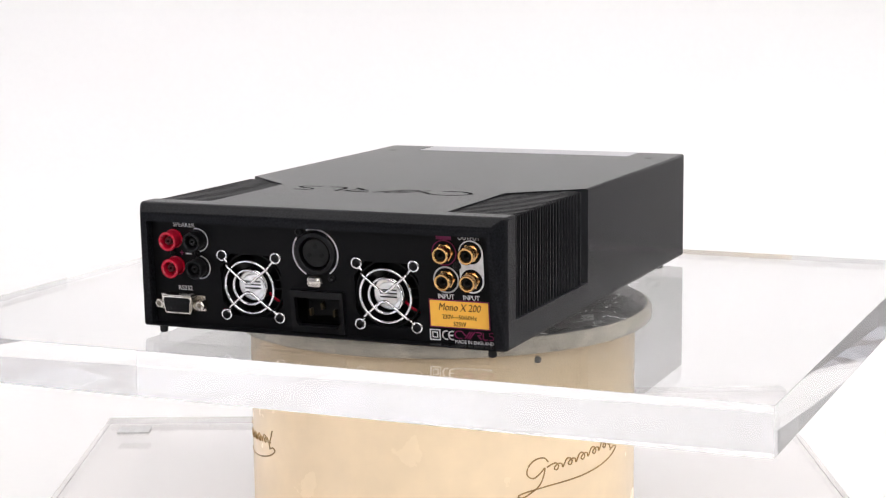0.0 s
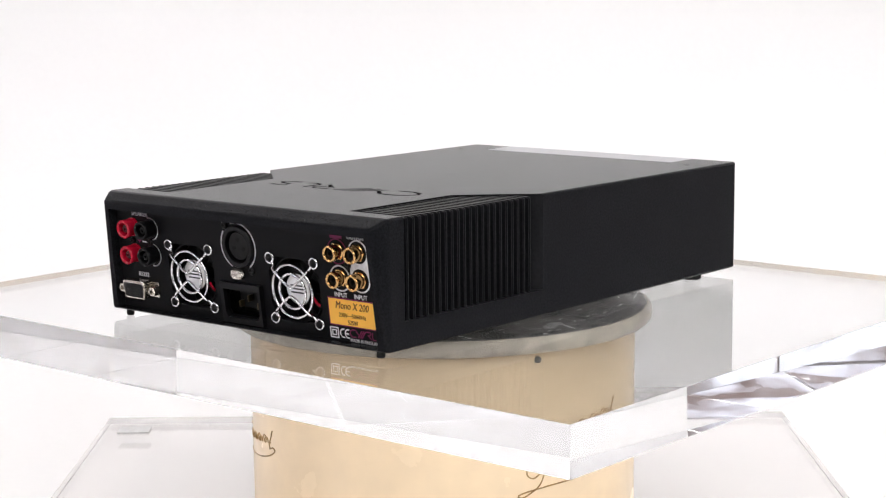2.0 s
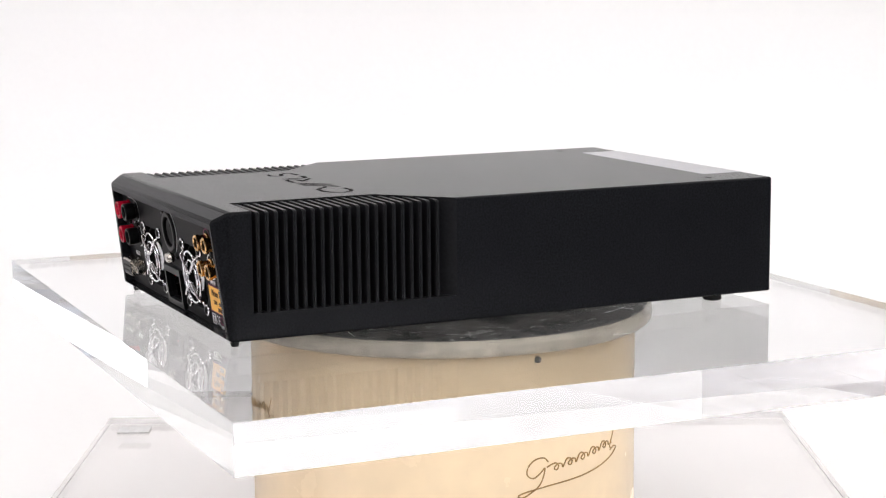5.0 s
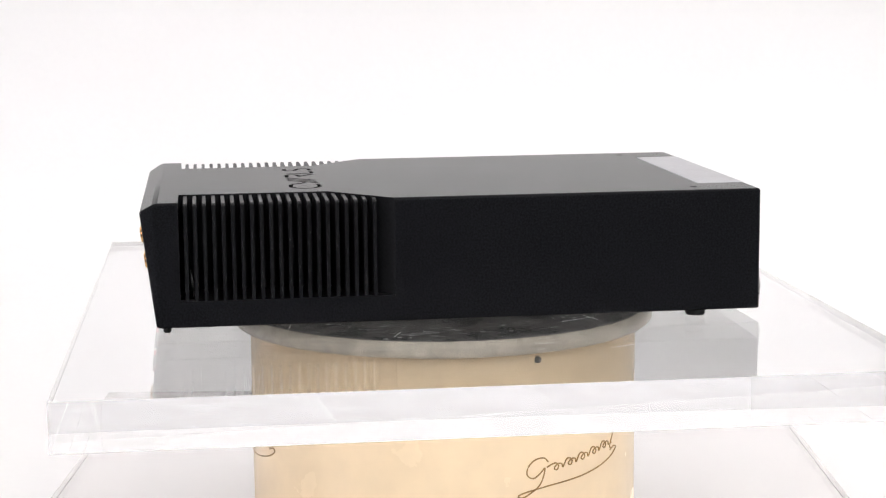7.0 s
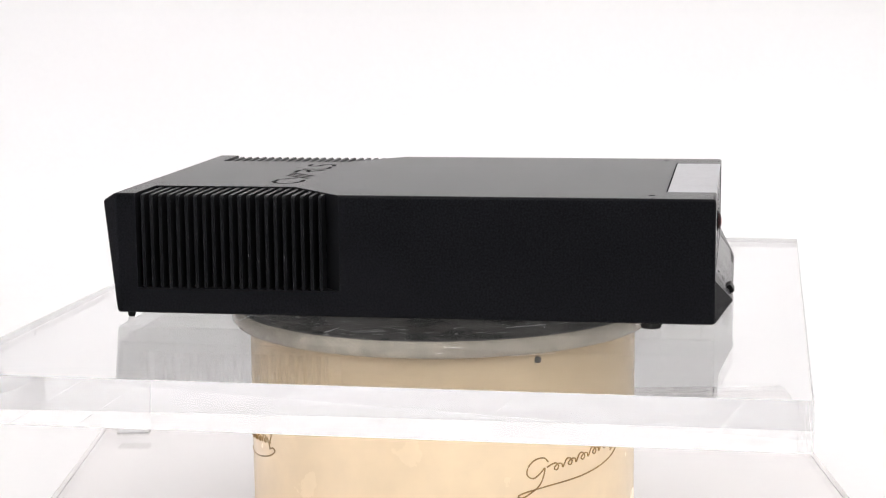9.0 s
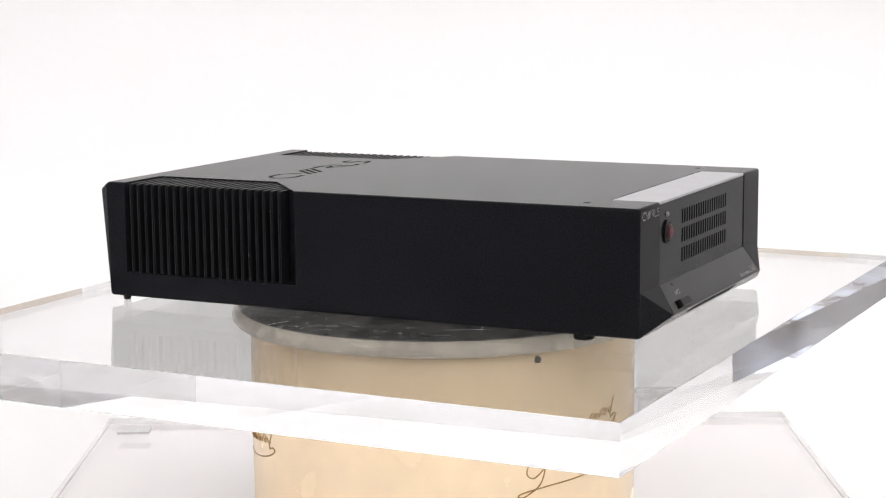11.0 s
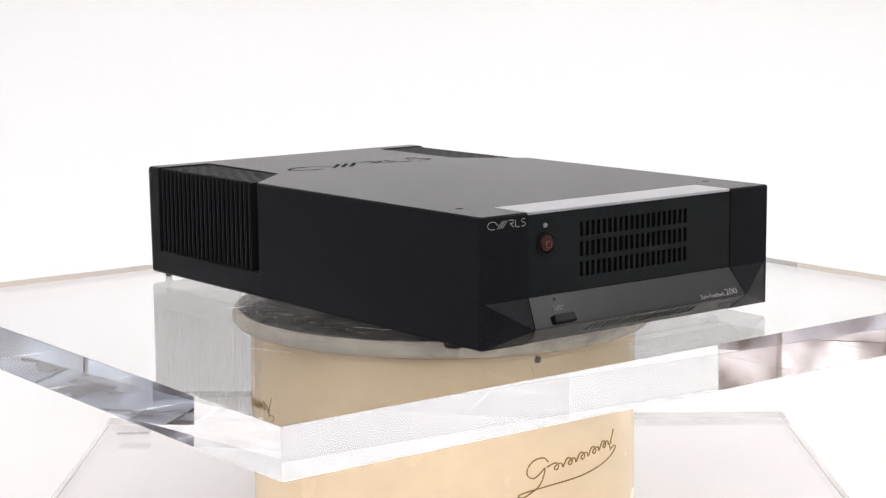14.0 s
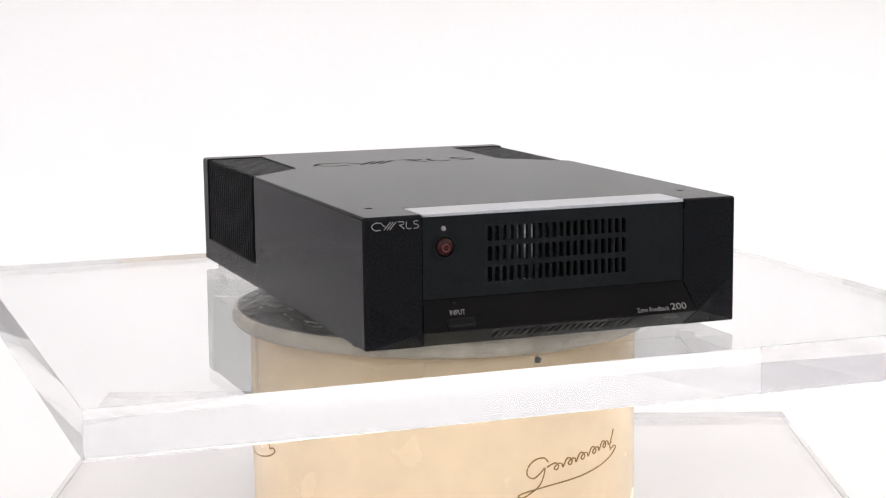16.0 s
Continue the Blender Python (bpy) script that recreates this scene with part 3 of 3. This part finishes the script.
def ring_print(amp, x, y, r, w, mat, start=0.0, sweep=360.0, label="white printed ring"):
    n = 48
    bm = bmesh.new()
    closed = sweep >= 360
    a = [bm.verts.new(p) for p in circle((r + w / 2) * MM, n, 0, 0, 0.00025, start, sweep)]
    b = [bm.verts.new(p) for p in circle((r - w / 2) * MM, n, 0, 0, 0.00025, start, sweep)]
    for i in range(n if closed else n - 1):
        j = (i + 1) % n
        bm.faces.new((a[i], a[j], b[j], b[i]))
    bmesh.ops.solidify(bm, geom=list(bm.faces), thickness=0.0002)
    part("printed_ring", bm, mat, amp, label, at(x, y))


def screw(parent, x, y, r=2.2, mat=None, z=0.0):
    bm = lathe(bmesh.new(), [(r * MM, 0), (r * MM, 0.0009), (r * 0.75 * MM, 0.0015), (0.45 * r * MM, 0.0015), (0.40 * r * MM, 0.0007), (0, 0.0007)], 18)
    part("screw", bm, mat or PLASTIC, parent, "", at(x, y, z), True)


def fan(amp, cx, cy):
    """A small cooling fan behind a wire guard."""
    body = new("cooling_fan", None)
    body.parent = amp
    M = at(cx, cy)
    bm = lathe(bmesh.new(), [(0.0185, -0.0145), (0.0185, -0.0012), (0.0178, -0.0012), (0.0174, -0.0145), (0, -0.0145)], 40)
    part("fan_frame", bm, DARK, body, "black fan frame", M)
    bm = lathe(bmesh.new(), [(0.0092, -0.012), (0.0092, -0.0030), (0.0088, -0.0022), (0, -0.0022)], 32)
    hub = smooth_by_angle(part("hub", bm, PLASTIC, body, "fan hub", M))
    bm = lathe(bmesh.new(), [(0, -0.0016), (0.0060, -0.0016), (0.0066, -0.0019), (0.0080, -0.0017), (0.0086, -0.0021), (0.0086, -0.0022)], 32)
    part("hub_label", bm, FOIL, hub, "round silver hub label", M)
    bm = bmesh.new()
    for y in (-0.0016, 0.0004, 0.0022):
        box(bm, -0.0048, 0.0048, y - 0.0004, y + 0.0004, -0.0016, -0.00145)
    part("print_bars", bm, GREY_INK, hub, "", M)
    for k in range(7):
        bm = bmesh.new()
        rows = []
        for i in range(5):
            r = 0.0084 + 0.0088 * i / 4
            row = []
            for j in range(5):
                a = radians(k * 360 / 7 + 40 * j / 4 + 8 * i / 4)
                row.append(bm.verts.new((r * math.cos(a), r * math.sin(a), -0.011 + 0.006 * j / 4)))
            rows.append(row)
        for a, b in zip(rows, rows[1:]):
            for j in range(4):
                bm.faces.new((a[j], a[j + 1], b[j + 1], b[j]))
        bmesh.ops.solidify(bm, geom=list(bm.faces), thickness=0.0006)
        part("blade", bm, PLASTIC, body, "", M, True)
    # red and black leads that show through the opening
    for y, m in ((-0.0085, RED), (-0.0098, DARK)):
        bm = tube(bmesh.new(), glide([(0.007, y + 0.004, -0.006), (0.012, y + 0.001, -0.004), (0.0158, y - 0.002, -0.006)], 6), 0.0007, 8)
        part("lead", bm, m, body, "thin red wire" if m is RED else "", M, True)
    guard = part("wire_guard", tube(bmesh.new(), circle(0.0146, 56, 0, 0, 0.0022), 0.00078, 8, True), CHROME, body, "chromed wire fan guard", M, True)
    part("guard_ring", tube(bmesh.new(), circle(0.0096, 44, 0, 0, 0.0022), 0.00075, 8, True), CHROME, guard, "", M, True)
    for s in (1, -1):
        pts = [(-0.0163, s * 0.0167, 0.0009), (-0.0130, s * 0.0128, 0.0014), (-0.0120, s * 0.0112, 0.0034), (-0.0060, s * 0.0062, 0.0036), (-0.0021, s * 0.0032, 0.0036), (0, s * 0.0025, 0.0036),
               (0.0021, s * 0.0032, 0.0036), (0.0060, s * 0.0062, 0.0036), (0.0120, s * 0.0112, 0.0034), (0.0130, s * 0.0128, 0.0014), (0.0163, s * 0.0167, 0.0009)]
        part("guard_wire", tube(bmesh.new(), glide(pts, 6), 0.00078, 8), CHROME, guard, "", M, True)
        for q in (1, -1):
            x, y = q * 0.0163, s * 0.0167
            part("guard_eye", tube(bmesh.new(), circle(0.0027, 22, x, y, 0.0008), 0.00075, 8, True), CHROME, guard, "", M, True)
            bm = lathe(bmesh.new(), [(0.0025, 0), (0.0025, 0.0012), (0.0018, 0.0022), (0, 0.0025)], 18, x, y)
            part("screw", bm, PLASTIC, body, "", M, True)


def build_rear(amp):
    fans = [(38.6, 25.0), (-42.0, 25.1)]
    holes = []
    for cx, cy in fans:
        holes.append([((-cx + p[0]) * MM, (cy + p[1]) * MM) for p in [(-18.4, -9.5), (-12.2, -17.6), (12.2, -17.6), (18.4, -9.5), (18.4, 9.5), (12.2, 17.6), (-12.2, 17.6), (-18.4, 9.5)]])
    holes.append([(1.7 * MM + p[0], 45.6 * MM + p[1]) for p in circle(0.0118, 36)])
    holes.append([(x * MM, y * MM) for x, y in ((-10.8, 5.2), (13.2, 5.2), (15.4, 8.0), (15.4, 21.5), (-12.8, 21.5), (-12.8, 8.0))])
    bm = holed_sheet(bmesh.new(), [(x * MM, y * MM) for x, y in ((-99.6, 1.3), (103.2, 1.3), (101.0, 60.1), (-97.4, 60.1))], holes, 0.0002, 0.0030)
    part("rear_panel", bm, PANEL, amp, "flat black printed rear panel", REAR)
    for cx, cy in fans:
        fan(amp, cx, cy)
    # speaker posts
    for y in (49.6, 34.3):
        post(amp, 84.2, y, RED, "red plastic binding post")
        post(amp, 69.2, y + 0.3, PLASTIC, "black plastic binding post")
        ring_print(amp, 69.6, y - 0.2, 6.4, 0.7, INK, -100, 205)
    screw(amp, 85.2, 41.5, 1.9)
    screw(amp, 70.0, 41.7, 1.9)
    lettering("lettering", "SPEAKER", 0.0038, INK, amp, at(77.2, 57.6, 0.4), 0.0135)
    lettering("lettering", "+", 0.0058, MAGENTA, amp, at(80.0, 41.5, 0.25))
    bm = box(bmesh.new(), -0.0018, 0.0018, -0.0004, 0.0004, 0, 0.0002)
    part("minus_print", bm, INK, amp, "", at(75.7, 41.4, 0.2))
    # serial socket
    lettering("lettering", "RS232", 0.0036, INK, amp, at(79.8, 21.6, 0.25), 0.0086)
    M = at(81.6, 13.5)
    d = [(-9.6, 4.4), (-8.2, -4.6), (8.2, -4.6), (9.6, 4.4), (8.6, 5.8), (-8.6, 5.8)]
    bm = box(bmesh.new(), -0.0140, 0.0140, -0.0046, 0.0046, 0, 0.0010, 0.0004)
    sock = part("serial_socket", bm, STEEL, amp, "nickel serial socket with two jack nuts", M)
    bm = prism(bmesh.new(), [(x * MM, y * MM) for x, y in d], 0.001, 0.0078)
    bmesh.ops.bevel(bm, geom=list(bm.edges), offset=0.0006, segments=2, affect="EDGES")
    part("shell", bm, STEEL, sock, "", M)
    bm = prism(bmesh.new(), [(x * 0.86 * MM, y * 0.78 * MM) for x, y in d], 0.0076, 0.0080)
    part("insert", bm, PLASTIC, sock, "black pin insert", M)
    for row, n in ((1.6, 5), (-1.4, 4)):
        for k in range(n):
            bm = lathe(bmesh.new(), [(0.0006, 0.0080), (0.0006, 0.0083), (0, 0.0083)], 8, (k - (n - 1) / 2) * 0.0027, row * MM)
            part("pin", bm, DARK, sock, "", M)
    for x in (-12.6, 12.6):
        bm = lathe(bmesh.new(), [(2.9, 1.0), (2.9, 5.4), (2.5, 5.8), (1.5, 5.8), (1.5, 2.5), (0, 2.5)], 6, x, 0)
        bmesh.ops.scale(bm, vec=(MM, MM, MM), verts=bm.verts)
        part("jack_nut", bm, STEEL, sock, "", M)
    # microphone-style input socket
    M = at(-1.7, 45.6)
    bm = lathe(bmesh.new(), [(12.0, 0), (12.0, 1.0), (11.4, 1.6), (9.4, 1.6), (9.0, 1.2), (9.0, -4.0), (0, -4.0)], 44)
    bmesh.ops.scale(bm, vec=(MM, MM, MM), verts=bm.verts)
    x = smooth_by_angle(part("balanced_socket", bm, PLASTIC, amp, "round black three-pin socket", M))
    bm = lathe(bmesh.new(), [(7.9, -4), (7.9, -0.6), (7.4, 0.0), (0, 0.0)], 36)
    bmesh.ops.scale(bm, vec=(MM, MM, MM), verts=bm.verts)
    part("insert", bm, RUBBER, x, "", M)
    for px, py in ((0, 3.8), (-3.6, -1.2), (3.6, -1.2)):
        bm = lathe(bmesh.new(), [(0.0013, 0), (0.0013, 0.0002), (0, 0.0002)], 14, px * MM, py * MM)
        part("pin_hole", bm, DARK, x, "", M)
    ring_print(amp, -1.7, 45.6, 13.2, 0.9, INK, -55, 165)
    ring_print(amp, -1.7, 45.6, 13.2, 0.9, INK, 142, 100)
    screw(amp, 7.0, 57.0, 2.2)
    screw(amp, -10.6, 32.5, 2.2)
    bm = box(bmesh.new(), -0.0046, 0.0046, -0.0031, 0.0031, 0, 0.0050, 0.0024)
    part("latch", bm, STEEL, x, "rounded nickel release latch", at(-1.4, 30.6))
    # mains inlet
    M = at(-1.3, 13.6)
    fr = [(-15.6, -11.6), (15.6, -11.6), (15.6, 11.4), (-15.6, 11.4)]
    inn = [(-11.0, -8.4), (11.6, -8.4), (13.6, -5.4), (13.6, 7.6), (-13.0, 7.6), (-13.0, -5.4)]
    bm = holed_sheet(bmesh.new(), [(a * MM, b * MM) for a, b in fr], [[(a * MM, b * MM) for a, b in inn]], 0.0026, 0.0026)
    inlet = part("mains_inlet", bm, PLASTIC, amp, "black mains inlet", M)
    bm = box(bmesh.new(), -0.0135, 0.0140, -0.0088, 0.0080, -0.0125, -0.012)
    part("inlet_floor", bm, DARK, inlet, "", M)
    bm = box(bmesh.new(), -0.0095, 0.0095, -0.0050, 0.0050, -0.012, -0.0062, 0.0008)
    part("inlet_core", bm, DARK, inlet, "", M)
    for px, py in ((-7.0, -2.2), (0, 1.5), (7.0, -2.2)):
        bm = box(bmesh.new(), (px - 0.7) * MM, (px + 0.7) * MM, (py - 1.9) * MM, (py + 1.9) * MM, -0.011, -0.0030, 0.0003)
        part("blade_pin", bm, material("dull_brass", (0.07, 0.055, 0.03), 0.4, 0.8, 0.5, 300, 0.2), inlet, "", M)
    # phono sockets
    spots = [(-76.1, 50.0), (-90.3, 50.3), (-76.4, 35.8), (-90.2, 35.8)]
    for px, py in spots:
        phono(amp, px, py)
    ring_print(amp, -75.7, 49.8, 6.6, 0.7, MAGENTA, label="magenta printed ring")
    ring_print(amp, -76.1, 35.4, 6.8, 0.9, INK)
    pill = [(x * MM, y * MM) for x, y in [(-90.5 * -1 + 6.7 * math.cos(radians(a)), (50.4 if a <= 180 else 35.6) + 6.7 * math.sin(radians(a))) for a in range(0, 361, 12)]]
    cut = [[((90.3 + 6.05 * math.cos(radians(a))) * MM, (c + 6.05 * math.sin(radians(a))) * MM) for a in range(0, 360, 15)] for c in (50.4, 35.7)]
    bm = holed_sheet(bmesh.new(), pill, cut, 0.0004, 0.0002)
    part("printed_surround", bm, INK, amp, "pale grey printed surround", REAR)
    screw(amp, -82.8, 43.2, 2.2, PLASTIC, 0.3)
    bm = box(bmesh.new(), -0.0042, 0.0042, -0.0012, 0.0012, 0, 0.0002)
    part("print_bar", bm, MAGENTA, amp, "unreadable magenta print", at(-75.9, 58.0, 0.2))
    lettering("lettering", "OUTPUT", 0.0036, INK, amp, at(-89.9, 58.3, 0.5), 0.0122)
    lettering("lettering", "INPUT", 0.0036, INK, amp, at(-75.6, 26.4, 0.5), 0.0090)
    lettering("lettering", "INPUT", 0.0036, INK, amp, at(-89.6, 26.4, 0.5), 0.0090)
    # rating label
    bm = box(bmesh.new(), -0.0168, 0.0168, -0.0076, 0.0076, 0, 0.00025)
    edge = part("rating_label", bm, MAGENTA, amp, "orange rating label with a dark magenta edge", at(-82.5, 17.1, 0.2))
    bm = box(bmesh.new(), -0.0162, 0.0162, -0.0070, 0.0070, 0.00025, 0.00040)
    part("label_face", bm, ORANGE, edge, "orange label face", at(-82.5, 17.1, 0.2))
    lettering("lettering", "Mono X 200", 0.0056, ORANGE_INK, edge, at(-82.6, 20.7, 0.7), 0.0235, shear=0.25)
    lettering("lettering", "230V\u201450/60Hz", 0.0032, ORANGE_INK, edge, at(-82.5, 15.5, 0.7), 0.0190)
    lettering("lettering", "525W", 0.0034, ORANGE_INK, edge, at(-82.5, 11.8, 0.7), 0.0070)
    # marks below the label
    bm = bmesh.new()
    holed_sheet(bm, [(-0.0030, -0.0030), (0.0030, -0.0030), (0.0030, 0.0030), (-0.0030, 0.0030)], [[(-0.0024, -0.0024), (0.0024, -0.0024), (0.0024, 0.0024), (-0.0024, 0.0024)]], 0.0002, 0.0002)
    holed_sheet(bm, [(-0.0016, -0.0016), (0.0016, -0.0016), (0.0016, 0.0016), (-0.0016, 0.0016)], [[(-0.0011, -0.0011), (0.0011, -0.0011), (0.0011, 0.0011), (-0.0011, 0.0011)]], 0.0002, 0.0002)
    part("insulation_mark", bm, INK, amp, "white printed double square", at(-68.2, 5.3, 0.2))
    for px in (-74.6, -78.0):
        ring_print(amp, px, 5.4, 2.25, 0.85, INK, 70, 220, "white printed approval letter")
    bm = box(bmesh.new(), -0.0022, 0.0004, -0.0004, 0.0004, 0, 0.0002)
    part("letter_bar", bm, INK, amp, "", at(-78.0, 5.4, 0.25))
    bm = emblem(bmesh.new(), -0.0108, 0.0108, -0.0020, 0.0020, 0.00035, 0.0)
    bmesh.ops.scale(bm, vec=(1, 1, 0.4), verts=bm.verts)
    part("maker_mark", bm, MAGENTA, amp, "magenta maker's mark of plain strokes", at(-90.0, 6.1, 0.25))
    lettering("lettering", "MADE IN ENGLAND", 0.0027, INK, amp, at(-90.0, 2.2, 0.25), 0.0214)


def build_amplifier():
    amp = tagged(new("power_amplifier"), "black metal audio power amplifier standing on a clear acrylic plate", "amplifier")
    build_case(amp)
    build_fins(amp)
    build_feet(amp)
    build_front(amp)
    build_rear(amp)
    return amp


floor = build_setting()
build_table()
build_base_slab()
build_pedestal()
platter = build_platter()
plate = build_plate()
amplifier = build_amplifier()


def build_tiles():
    """Marbled stone tiles on the studio floor and side walls, with open joints."""
    me = mesh_from(box(bmesh.new(), -0.293, 0.293, -0.293, 0.293, -0.0035, 0.0035, 0.001), "tile", TILE)
    for i in range(-7, 7):
        for j in range(-10, 5):
            ob = new("tile", me)
            ob.parent, ob.location = floor, ((i + 0.5) * 0.6, (j + 0.5) * 0.6, -0.9495)
    for name, x in (("wall_west", -4.1965), ("wall_east", 4.1965)):
        for j in range(-10, 3):
            for k in range(6):
                ob = new("tile", me)
                ob.parent, ob.rotation_euler = WALLS[name], (0, radians(90), 0)
                ob.location = (x, (j + 0.5) * 0.6, -0.643 + 0.588 * k)


build_tiles()

TURN = [(0.0, 157.2), (4.0, 123.15), (8.0, 88.95), (12.0, 55.05), (16.0, 21.1)]


def motions():
    for thing in (amplifier, plate, platter):
        walk(thing, [(t, pose(0, 0, 0, 0, 0, a)) for t, a in TURN])


motions()
